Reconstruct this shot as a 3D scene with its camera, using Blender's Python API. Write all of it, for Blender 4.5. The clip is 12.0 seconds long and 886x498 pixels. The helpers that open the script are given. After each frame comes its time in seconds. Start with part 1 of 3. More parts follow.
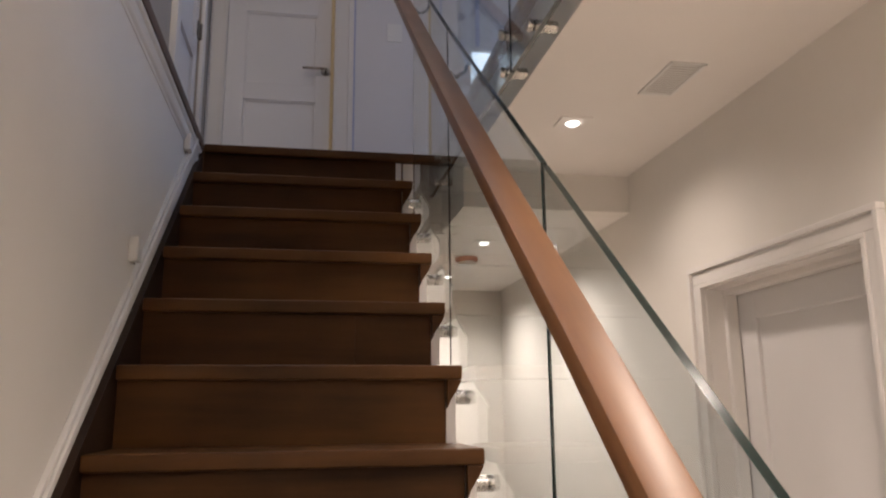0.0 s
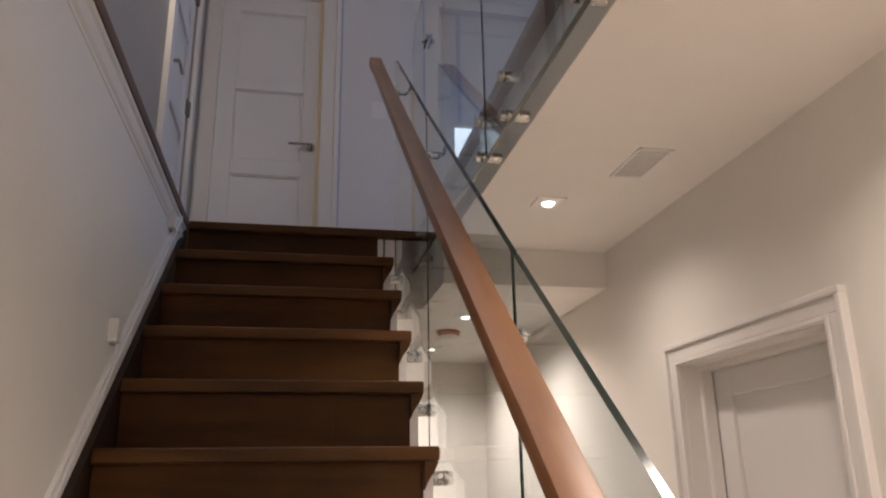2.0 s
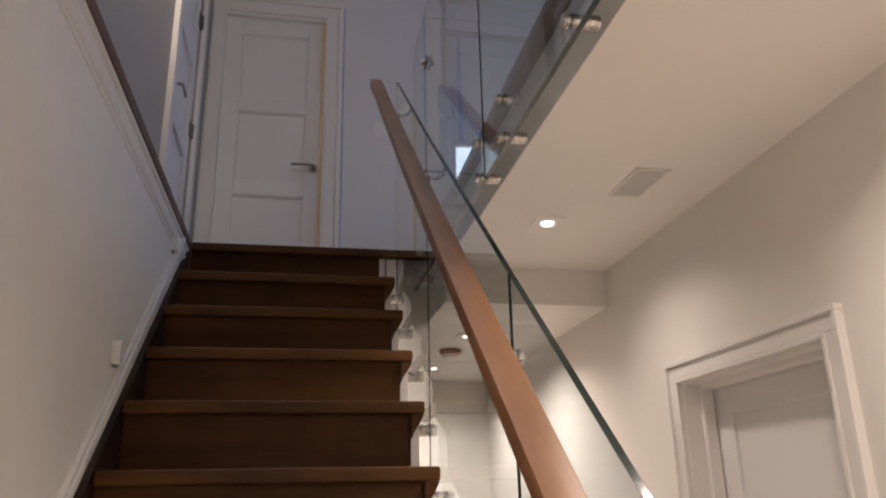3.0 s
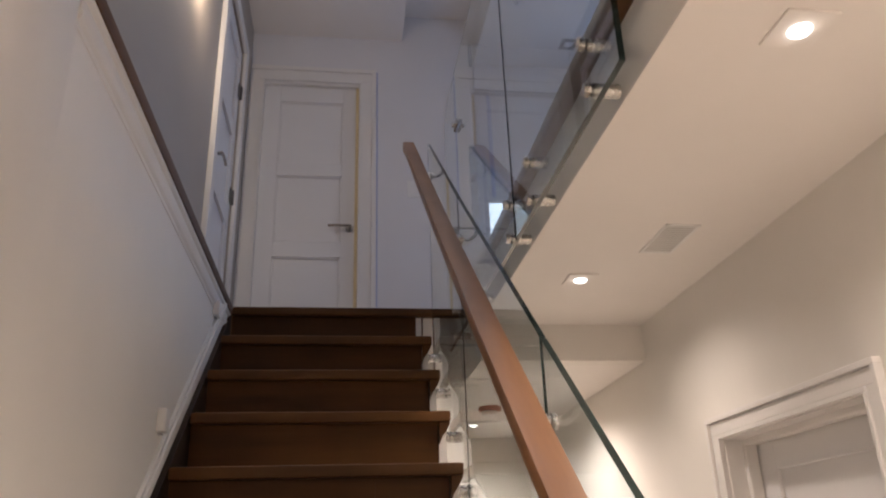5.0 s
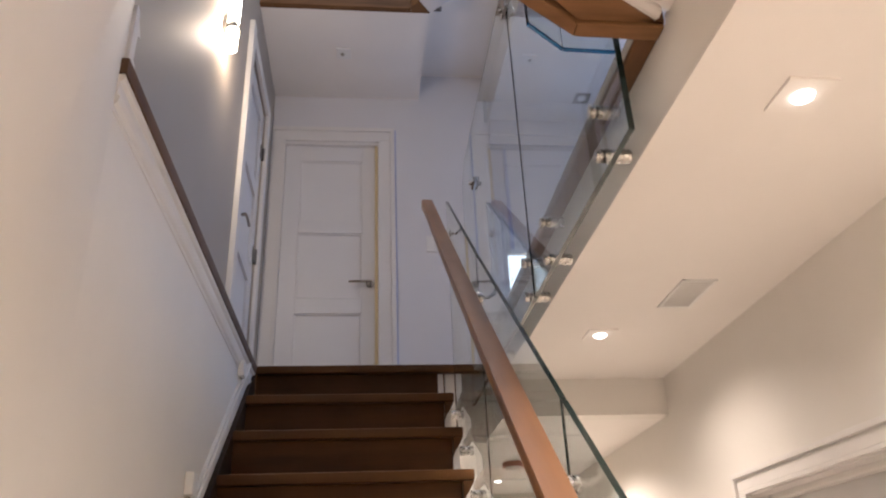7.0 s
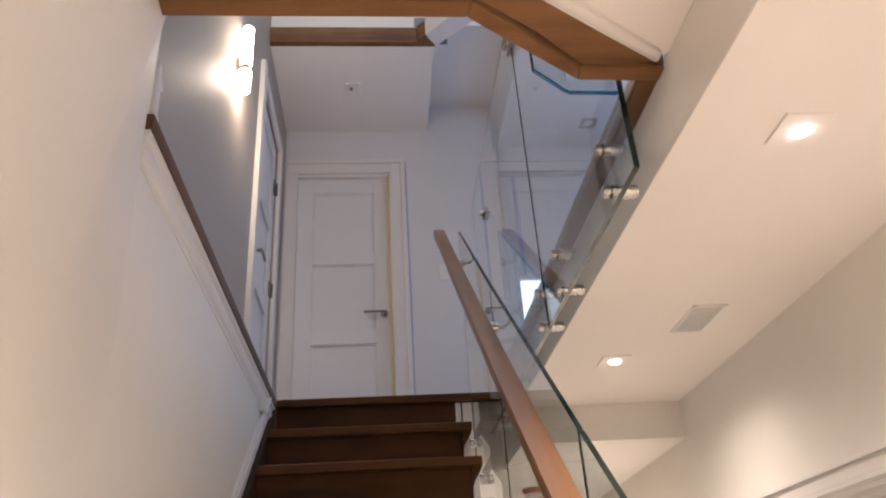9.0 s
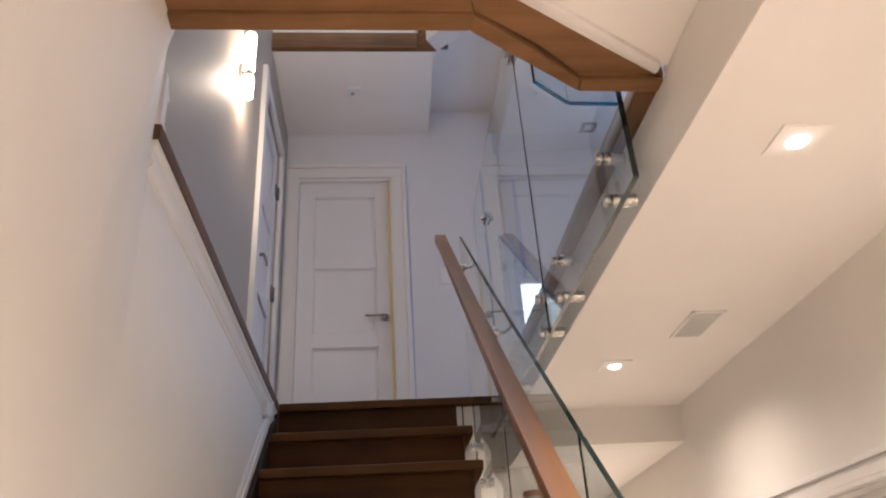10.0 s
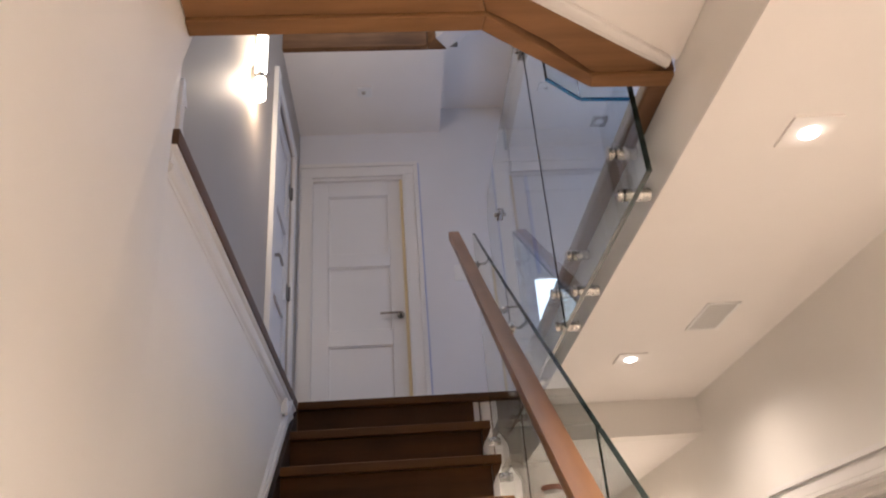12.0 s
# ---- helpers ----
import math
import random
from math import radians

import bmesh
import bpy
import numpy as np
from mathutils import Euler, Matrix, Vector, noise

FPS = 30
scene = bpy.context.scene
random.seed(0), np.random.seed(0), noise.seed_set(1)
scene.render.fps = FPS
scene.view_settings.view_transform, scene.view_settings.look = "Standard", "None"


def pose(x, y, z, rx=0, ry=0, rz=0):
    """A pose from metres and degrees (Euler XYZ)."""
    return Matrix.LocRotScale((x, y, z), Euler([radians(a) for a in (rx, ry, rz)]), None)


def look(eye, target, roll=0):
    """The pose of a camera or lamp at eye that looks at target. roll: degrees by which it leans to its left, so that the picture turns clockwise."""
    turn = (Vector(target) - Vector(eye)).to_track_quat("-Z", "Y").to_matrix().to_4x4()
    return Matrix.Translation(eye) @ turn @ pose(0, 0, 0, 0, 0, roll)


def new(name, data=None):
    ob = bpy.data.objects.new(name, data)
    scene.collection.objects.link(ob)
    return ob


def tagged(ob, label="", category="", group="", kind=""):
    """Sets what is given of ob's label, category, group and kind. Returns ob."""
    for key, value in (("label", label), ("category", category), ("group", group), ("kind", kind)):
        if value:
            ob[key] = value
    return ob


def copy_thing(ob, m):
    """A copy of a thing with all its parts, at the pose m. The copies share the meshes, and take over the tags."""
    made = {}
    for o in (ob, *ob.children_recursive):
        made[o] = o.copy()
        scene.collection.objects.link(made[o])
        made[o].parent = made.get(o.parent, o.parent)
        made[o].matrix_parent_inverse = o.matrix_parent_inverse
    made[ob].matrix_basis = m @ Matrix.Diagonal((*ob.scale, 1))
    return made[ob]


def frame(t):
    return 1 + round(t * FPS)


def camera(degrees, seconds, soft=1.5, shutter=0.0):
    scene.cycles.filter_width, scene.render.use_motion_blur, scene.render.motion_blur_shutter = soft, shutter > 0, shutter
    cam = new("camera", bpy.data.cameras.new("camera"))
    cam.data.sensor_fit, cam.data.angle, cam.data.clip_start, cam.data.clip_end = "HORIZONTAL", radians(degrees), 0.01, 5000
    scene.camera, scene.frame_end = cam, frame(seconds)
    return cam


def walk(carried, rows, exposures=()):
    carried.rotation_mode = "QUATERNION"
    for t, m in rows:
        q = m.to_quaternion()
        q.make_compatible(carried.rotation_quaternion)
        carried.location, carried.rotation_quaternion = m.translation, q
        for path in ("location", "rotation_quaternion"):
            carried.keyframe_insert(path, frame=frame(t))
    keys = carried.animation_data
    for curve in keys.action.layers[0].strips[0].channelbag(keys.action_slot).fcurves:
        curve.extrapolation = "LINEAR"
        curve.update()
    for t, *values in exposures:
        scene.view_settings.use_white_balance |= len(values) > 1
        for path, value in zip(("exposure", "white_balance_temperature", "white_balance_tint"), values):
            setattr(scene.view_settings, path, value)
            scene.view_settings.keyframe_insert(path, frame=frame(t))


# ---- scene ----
cam = camera(60.6, 12.0, 2.1, 0.5)
PATH = [
    (0, (0.455, -3.024, 1.981), (0.798, -1.097, 2.396), -0.5),
    (0.5, (0.456, -3.038, 1.989), (0.819, -1.127, 2.454), -0.4),
    (1, (0.462, -3.048, 2.0), (0.84, -1.15, 2.504), -0.3),
    (1.5, (0.469, -3.06, 2.004), (0.846, -1.174, 2.552), -0.7),
    (2, (0.472, -3.075, 2.008), (0.842, -1.197, 2.591), -0.9),
    (2.5, (0.476, -3.084, 2.007), (0.843, -1.216, 2.62), -1.2),
    (3, (0.48, -3.096, 2.01), (0.838, -1.231, 2.637), -1.2),
    (5, (0.484, -3.144, 2.023), (0.741, -1.311, 2.78), -1.9),
    (5.5, (0.486, -3.154, 2.025), (0.727, -1.329, 2.805), -2.4),
    (6, (0.484, -3.165, 2.027), (0.713, -1.353, 2.842), -2.4),
    (6.5, (0.483, -3.18, 2.028), (0.697, -1.383, 2.88), -2.2),
    (7, (0.478, -3.196, 2.033), (0.682, -1.411, 2.91), -2.5),
    (9, (0.465, -3.257, 2.036), (0.64, -1.497, 2.97), -3.9),
    (9.5, (0.46, -3.272, 2.034), (0.633, -1.518, 2.98), -3.8),
    (10, (0.458, -3.284, 2.036), (0.633, -1.526, 2.975), -3.9),
    (10.5, (0.454, -3.293, 2.029), (0.623, -1.533, 2.965), -3.9),
    (11, (0.452, -3.296, 2.033), (0.612, -1.534, 2.965), -4.2),
    (11.5, (0.449, -3.3, 2.025), (0.599, -1.537, 2.957), -4.3),
    (12, (0.449, -3.302, 2.028), (0.591, -1.539, 2.961), -4.5),
]
walk(cam, [(t, look(eye, target, roll)) for t, eye, target, roll in PATH],
     [(0.0, -0.64), (1.5, -0.72), (3.0, -0.72), (5.0, -0.54), (6.0, -0.34), (7.0, -0.08), (9.0, -0.03), (12.0, -0.06)])

U, R, G = 3.04, 0.19, 0.23        # upper floor level, riser, going
LOW = U - 14 * R                  # lower floor level
SLOPE = R / G
SOFFIT, RIGHT, FASCIA = 2.852, 1.641, 1.01
LEDGE = -0.17                     # wall behind the ledge at the stairs' left
BACK = 1.28                      # wall with the white door
CEIL, CEIL_HIGH = 5.441, 5.66
WELL = -1.96                      # near end of the ledge

# ---------- light ----------
world = bpy.data.worlds.new("world")
scene.world = world
world.use_nodes = True
wn = world.node_tree.nodes
sky = wn.new("ShaderNodeTexSky")
sky.sky_type = "NISHITA"
sky.sun_disc = False
sky.sun_elevation, sky.sun_rotation = radians(8), radians(120)
world.node_tree.links.new(sky.outputs[0], wn["Background"].inputs[0])
wn["Background"].inputs[1].default_value = 0.08

WARM, COOL = (1.0, 0.84, 0.74), (0.38, 0.54, 1.0)


def spot_lamp(x, y, z, watts, degrees=130, blend=0.8, colour=WARM, size=0.03, aim=(0, 0, -1)):
    data = bpy.data.lights.new("downlight_lamp", "SPOT")
    data.energy, data.spot_size, data.spot_blend, data.color, data.shadow_soft_size = watts, radians(degrees), blend, colour, size
    ob = new("downlight_lamp", data)
    ob.matrix_world = look((x, y, z), (x + aim[0], y + aim[1], z + aim[2]))
    return ob


def area_lamp(x, y, z, w, h, watts, colour, target):
    data = bpy.data.lights.new("added_daylight", "AREA")
    data.shape, data.size, data.size_y, data.energy, data.color = "RECTANGLE", w, h, watts, colour
    ob = new("added_daylight", data)
    ob.matrix_world = look((x, y, z), target)
    return ob


def globe_lamp(x, y, z, watts, size=0.09):
    data = bpy.data.lights.new("sconce_light", "POINT")
    data.energy, data.color, data.shadow_soft_size = watts, (1.0, 0.80, 0.63), size
    ob = new("sconce_light", data)
    ob.location = (x, y, z)


# the last two are unseen, added and boosted for more bounce light
DOWNLIGHTS = [(1.24, -0.918), (1.25, -2.172), (1.25, -3.43), (1.25, -4.69)]
for (lx, ly), watts in zip(DOWNLIGHTS, (24, 46, 112, 126)):
    spot_lamp(lx, ly, SOFFIT - 0.03, watts, 150, 1.0)
for lx, ly in [(1.218, 0.174), (1.218, 1.043)]:
    spot_lamp(lx, ly, 2.71 - 0.03, 96, 156, 1.0)
# unseen lamp, added to brighten the stair wall and rail
spot_lamp(0.45, -3.75, 2.985, 120, 156, 1.0)
globe_lamp(-0.10, -0.46, 4.46, 13.0, 0.03)
# added daylight lamps: unseen roof light, unseen side window, one beside the end window
area_lamp(0.36, -0.8, 7.9, 0.8, 1.5, 38, (0.92, 0.93, 1.0), (0.45, -0.8, 0))
area_lamp(3.33, -0.2, 4.05, 1.1, 0.75, 14.0, COOL, (0.0, 0.9, 4.6))
area_lamp(2.1, 1.48, 4.2, 0.5, 0.9, 7, COOL, (1.9, -1.0, 4.2))

# ---------- materials ----------
def material(name):
    m = bpy.data.materials.new(name)
    m.use_nodes = True
    nt = m.node_tree
    return m, nt, nt.nodes["Principled BSDF"]


def noise_node(nt, scale, detail=4, stretch=(1, 1, 1), rough=0.55):
    tc = nt.nodes.new("ShaderNodeTexCoord")
    mp = nt.nodes.new("ShaderNodeMapping")
    mp.inputs["Scale"].default_value = stretch
    n = nt.nodes.new("ShaderNodeTexNoise")
    n.inputs["Scale"].default_value, n.inputs["Detail"].default_value, n.inputs["Roughness"].default_value = scale, detail, rough
    nt.links.new(tc.outputs["Object"], mp.inputs["Vector"])
    nt.links.new(mp.outputs[0], n.inputs["Vector"])
    return n


def ramp(nt, source, stops):
    r = nt.nodes.new("ShaderNodeValToRGB")
    el = r.color_ramp.elements
    el[0].position, el[0].color = stops[0][0], (*stops[0][1], 1)
    el[1].position, el[1].color = stops[-1][0], (*stops[-1][1], 1)
    for p, c in stops[1:-1]:
        e = el.new(p)
        e.color = (*c, 1)
    nt.links.new(source, r.inputs[0])
    return r


def bump(nt, b, source, strength, distance):
    n = nt.nodes.new("ShaderNodeBump")
    n.inputs["Strength"].default_value, n.inputs["Distance"].default_value = strength, distance
    nt.links.new(source, n.inputs["Height"])
    nt.links.new(n.outputs[0], b.inputs["Normal"])


def paint(name, colour, rough=0.6, dirt=0.06, relief=0.15):
    """Rolled wall paint: faint broad stains, fine orange-peel relief."""
    m, nt, b = material(name)
    broad = noise_node(nt, 1.7, 5)
    r = ramp(nt, broad.outputs[0], [(0.3, tuple(c * (1 - dirt) for c in colour)), (0.7, colour)])
    nt.links.new(r.outputs[0], b.inputs["Base Color"])
    b.inputs["Roughness"].default_value = rough
    fine = noise_node(nt, 260, 3)
    bump(nt, b, fine.outputs[0], relief, 0.002)
    return m


def wood(name, dark, light, stretch, rough=0.35, grain=9.0, shine=0.3):
    """Stained wood: long grain streaks along the axis with the small stretch, pores and slow colour drift."""
    m, nt, b = material(name)
    streak = noise_node(nt, grain, 8, stretch, 0.62)
    drift = noise_node(nt, 2.3, 3)
    add = nt.nodes.new("ShaderNodeMath")
    add.operation = "MULTIPLY_ADD"
    add.inputs[1].default_value, add.inputs[2].default_value = 0.45, 0.0
    nt.links.new(drift.outputs[0], add.inputs[0])
    info = nt.nodes.new("ShaderNodeObjectInfo")
    vary = nt.nodes.new("ShaderNodeMath")
    vary.operation = "MULTIPLY_ADD"
    vary.inputs[1].default_value = 0.09
    nt.links.new(info.outputs["Random"], vary.inputs[0])
    nt.links.new(add.outputs[0], vary.inputs[2])
    both = nt.nodes.new("ShaderNodeMath")
    both.operation = "MULTIPLY_ADD"
    both.inputs[1].default_value = 0.62
    nt.links.new(streak.outputs[0], both.inputs[0])
    nt.links.new(vary.outputs[0], both.inputs[2])
    mid = tuple((p + q) / 2 for p, q in zip(dark, light))
    r = ramp(nt, both.outputs[0], [(0.38, dark), (0.6, mid), (0.85, light)])
    nt.links.new(r.outputs[0], b.inputs["Base Color"])
    b.inputs["Roughness"].default_value = rough
    b.inputs["Specular IOR Level"].default_value = shine
    bump(nt, b, streak.outputs[0], 0.12, 0.002)
    return m


WALL = paint("wall_paint", (0.80, 0.765, 0.712))
UPPER = paint("upper_wall_paint", (0.73, 0.715, 0.725))
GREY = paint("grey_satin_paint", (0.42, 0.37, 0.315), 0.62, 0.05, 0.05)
CEILING = paint("ceiling_paint", (0.85, 0.81, 0.77), 0.8)
TRIM = paint("trim_paint", (0.78, 0.75, 0.72), 0.4, 0.04, 0.04)
DOOR = paint("door_paint", (0.76, 0.74, 0.73), 0.4, 0.04, 0.05)
TREAD = wood("dark_stained_tread", (0.025, 0.0100, 0.0034), (0.165, 0.070, 0.0190), (0.12, 1, 1), 0.46, 9.0, 0.2)
RISER = wood("dark_stained_riser", (0.021, 0.0084, 0.0029), (0.138, 0.057, 0.0145), (0.10, 1, 1), 0.55, 9.0, 0.18)
SKIRT = wood("dark_stained_skirt", (0.013, 0.006, 0.003), (0.055, 0.025, 0.011), (1, 0.12, 0.14), 0.5)
NOSING_Y = wood("stained_nosing_long", (0.050, 0.022, 0.010), (0.21, 0.098, 0.042), (1, 0.10, 1), 0.42)
NOSING_X = wood("stained_nosing_cross", (0.085, 0.040, 0.017), (0.35, 0.180, 0.082), (0.10, 1, 1), 0.55, 14.0, 0.15)
RAIL = wood("oak_handrail", (0.13, 0.054, 0.020), (0.33, 0.158, 0.066), (1, 0.10, 0.12), 0.44, 16, 0.45)
RAIL.node_tree.nodes["Principled BSDF"].inputs["Coat Weight"].default_value = 0.22
RAIL.node_tree.nodes["Principled BSDF"].inputs["Coat Roughness"].default_value = 0.36
FLOOR = wood("oak_floor", (0.10, 0.05, 0.025), (0.26, 0.14, 0.07), (1, 0.1, 1), 0.4)


def steel():
    m, nt, b = material("brushed_steel")
    b.inputs["Base Color"].default_value = (0.50, 0.485, 0.46, 1)
    b.inputs["Metallic"].default_value = 1.0
    n = noise_node(nt, 120, 3, (1, 0.1, 1))
    r = ramp(nt, n.outputs[0], [(0.3, (0.18,) * 3), (0.7, (0.34,) * 3)])
    nt.links.new(r.outputs[0], b.inputs["Roughness"])
    return m


STEEL = steel()
HANDLE = steel()
HANDLE.name = "dark_brushed_steel"
HANDLE.node_tree.nodes["Principled BSDF"].inputs["Base Color"].default_value = (0.36, 0.33, 0.30, 1)


def plain(name, colour, rough=0.5, metal=0.0, glow=0.0, glow_colour=None):
    m, nt, b = material(name)
    b.inputs["Base Color"].default_value = (*colour, 1)
    b.inputs["Roughness"].default_value, b.inputs["Metallic"].default_value = rough, metal
    if glow:
        b.inputs["Emission Color"].default_value = (*(glow_colour or colour), 1)
        b.inputs["Emission Strength"].default_value = glow
    return m


def glass():
    m, nt, b = material("clear_glass")
    b.inputs["Base Color"].default_value = (0.865, 0.94, 0.975, 1)
    b.inputs["Roughness"].default_value, b.inputs["IOR"].default_value = 0.0, 1.45
    b.inputs["Transmission Weight"].default_value = 1.0
    return m


GLASS = glass()
EDGE = plain("dark_glass_edge", (0.006, 0.020, 0.019), 0.12)
EDGE.node_tree.nodes["Principled BSDF"].inputs["Transmission Weight"].default_value = 0.04
EDGE_BLUE = plain("blue_glass_edge", (0.03, 0.21, 0.50), 0.15)
EDGE_BLUE.node_tree.nodes["Principled BSDF"].inputs["Transmission Weight"].default_value = 0.5
HINGE = plain("dark_steel", (0.16, 0.15, 0.14), 0.4, 0.7)
RUBBER = plain("black_rubber", (0.02, 0.02, 0.02), 0.6)
PLASTIC = plain("white_plastic", (0.78, 0.77, 0.75), 0.4)
RED = plain("dull_red_plastic", (0.42, 0.20, 0.15), 0.5)
LAMP_ON = plain("lit_lamp", (1, 1, 1), 0.5, 0, 7.0, (1.0, 0.94, 0.88))
PANE_LIT = plain("bright_window_pane", (0.8, 0.9, 1.0), 0.3, 0, 2.6, (0.78, 0.88, 1.0))

# ---------- mesh helpers ----------
def box(bm, x0, x1, y0, y1, z0, z1, bevel=0.0, segments=2):
    vs = bmesh.ops.create_cube(bm, size=1.0, matrix=Matrix.LocRotScale(((x0 + x1) / 2, (y0 + y1) / 2, (z0 + z1) / 2), None, (abs(x1 - x0), abs(y1 - y0), abs(z1 - z0))))["verts"]
    if bevel:
        edges = list({e for v in vs for e in v.link_edges})
        bmesh.ops.bevel(bm, geom=edges, offset=bevel, segments=segments, affect="EDGES", profile=0.6)
    return bm


def prism(bm, points, lo, hi, axis, bevel=0.0):
    """A flat outline pushed from lo to hi along an axis. x: points are (y, z); y: (x, z); z: (x, y)."""
    def place(p, h):
        return {"x": (h, p[0], p[1]), "y": (p[0], h, p[1]), "z": (p[0], p[1], h)}[axis]
    a = [bm.verts.new(place(p, lo)) for p in points]
    b = [bm.verts.new(place(p, hi)) for p in points]
    faces = [bm.faces.new(a), bm.faces.new(b)]
    for i in range(len(points)):
        j = (i + 1) % len(points)
        faces.append(bm.faces.new((a[i], a[j], b[j], b[i])))
    bmesh.ops.recalc_face_normals(bm, faces=faces)
    if bevel:
        bmesh.ops.bevel(bm, geom=list({e for f in faces for e in f.edges}), offset=bevel, segments=2, affect="EDGES", profile=0.6)
    return bm


def rod(bm, a, b, r, segments=20, bevel=0.0):
    a, b = Vector(a), Vector(b)
    turn = (b - a).to_track_quat("Z", "Y").to_matrix().to_4x4()
    vs = bmesh.ops.create_cone(bm, cap_ends=True, segments=segments, radius1=r, radius2=r, depth=(b - a).length, matrix=Matrix.Translation((a + b) / 2) @ turn)["verts"]
    if bevel:
        edges = [e for e in {e for v in vs for e in v.link_edges} if any(len(f.verts) > 4 for f in e.link_faces)]
        bmesh.ops.bevel(bm, geom=edges, offset=bevel, segments=2, affect="EDGES")
    return bm


def tube(bm, path, r, segments=10):
    """A round bar along a list of places."""
    path = [Vector(p) for p in path]
    rings = []
    for i, p in enumerate(path):
        d = (path[min(i + 1, len(path) - 1)] - path[max(i - 1, 0)]).normalized()
        q = d.to_track_quat("Z", "Y")
        rings.append([bm.verts.new(p + q @ Vector((r * math.cos(k * math.tau / segments), r * math.sin(k * math.tau / segments), 0))) for k in range(segments)])
    for s, t in zip(rings, rings[1:]):
        for k in range(segments):
            bm.faces.new((s[k], s[(k + 1) % segments], t[(k + 1) % segments], t[k]))
    bm.faces.new(rings[0][::-1])
    bm.faces.new(rings[-1])
    return bm


def solid(name, bm, mat, smooth=False):
    me = bpy.data.meshes.new(name)
    bmesh.ops.recalc_face_normals(bm, faces=bm.faces)
    bm.to_mesh(me)
    bm.free()
    for mt in mat if isinstance(mat, (list, tuple)) else (mat,):
        me.materials.append(mt)
    if smooth:
        for p in me.polygons:
            p.use_smooth = True
        me.set_sharp_from_angle(angle=radians(35))
    return new(name, me)


def part(name, bm, mat, parent, label="", smooth=False):
    ob = solid(name, bm, mat, smooth)
    ob.parent = parent
    ob.matrix_parent_inverse = Matrix.Translation(-parent.location)
    if label:
        ob["label"] = label
    return ob


def thing(name, place, label, category, group="", kind=""):
    ob = new(name)
    ob.empty_display_size = 0.05
    ob.location = place
    return tagged(ob, label, category, group, kind)


def structure(name, boxes, mat, label, category="wall", bevel=0.0):
    bm = bmesh.new()
    for b in boxes:
        box(bm, *b, bevel=bevel)
    return tagged(solid(name, bm, mat), label, category, "", "structure")


# ---------- structure ----------
# unseen floor, coloured pale so it throws lamp light up to the soffit
BOUNCE_FLOOR = paint("pale_bounce_floor", (0.80, 0.73, 0.67), 0.35, 0.10, 0.02)
structure("floor_lower", [(-0.2, 1.9, -6.2, 1.7, LOW - 0.2, LOW)], BOUNCE_FLOOR, "unseen lower hall floor, made pale to bounce light", "floor")
# upper floor slabs round the stairwell
structure("floor_upper", [(FASCIA + 0.061, 3.4, -6.2, 1.8, SOFFIT + 0.004, U), (LEDGE, FASCIA + 0.03, 0.052, 1.8, 2.716, U),
                          (LEDGE, FASCIA + 0.03, -6.2, -2.42, 3.024, U)], FLOOR, "upper hall floor slab edged with stained wood", "floor")
skew = lambda y: FASCIA - 0.006 - 0.0105 * max(y, -3.0)    # the floor edge runs a little out of parallel with the stairs
ch = bmesh.new()
prism(ch, [(skew(-6.2), -6.2), (skew(-3.0), -3.0), (skew(-0.405), -0.405), (RIGHT, -0.405), (RIGHT, -6.2)], SOFFIT - 0.004, SOFFIT + 0.003, "z")
tagged(solid("ceiling_lower_hall", ch, CEILING), "smooth warm white soffit over the lower hall", "ceiling", "", "structure")
structure("bulkhead", [(FASCIA + 0.0605, RIGHT, -0.405, -0.325, 2.706, 2.85)], WALL, "cream painted bulkhead dropping from the soffit")
structure("ceiling_lower_far", [(FASCIA + 0.0605, RIGHT, -0.325, 0.051, 2.706, 2.714), (0.0, RIGHT, 0.0515, 1.6, 2.706, 2.714)], CEILING, "cream painted lower hall ceiling", "ceiling")
cl = bmesh.new()
prism(cl, [(0.0, -6.2), (FASCIA + 0.024, -6.2), (FASCIA + 0.024, -3.0), (FASCIA + 0.016, -2.19), (0.62, -2.43), (0.0, -2.43)], 3.012, 3.020, "z")
tagged(solid("ceiling_over_stairs", cl, CEILING), "white painted ceiling over the foot of the stairs", "ceiling", "", "structure")
fr = bmesh.new()
for y0, y1, z0, z1 in [(-6.2, -3.0, SOFFIT + 0.0032, 3.023), (-3.0, -2.17, SOFFIT + 0.0032, 3.023), (-2.17, -0.405, SOFFIT + 0.0032, U - 0.035), (-0.405, 0.03, 2.706, U - 0.035)]:
    prism(fr, [(skew(y0), y0), (skew(y1), y1), (FASCIA + 0.060, y1), (FASCIA + 0.060, y0)], z0, z1, "z")
tagged(solid("fascia_right", fr, WALL), "cream painted fascia of the upper hall floor", "fascia", "", "structure")
structure("fascia_far", [(0.83, FASCIA, 0.03, 0.05, 2.716, U - 0.037)], WALL, "painted fascia below the top of the stairs", "fascia")

wl = bmesh.new()
box(wl, LEDGE - 0.15, 0.0, WELL, 0.05, LOW, U - 0.036)
box(wl, LEDGE - 0.15, 0.0, -6.2, WELL, LOW, 5.6)
tagged(solid("wall_left", wl, WALL), "cream painted stair wall ending in a wood-capped ledge", "wall", "", "structure")
wg = bmesh.new()
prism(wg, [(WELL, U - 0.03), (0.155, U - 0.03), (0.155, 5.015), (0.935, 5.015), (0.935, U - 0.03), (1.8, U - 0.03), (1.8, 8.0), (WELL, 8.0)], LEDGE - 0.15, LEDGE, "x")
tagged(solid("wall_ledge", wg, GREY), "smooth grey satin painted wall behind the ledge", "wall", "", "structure")
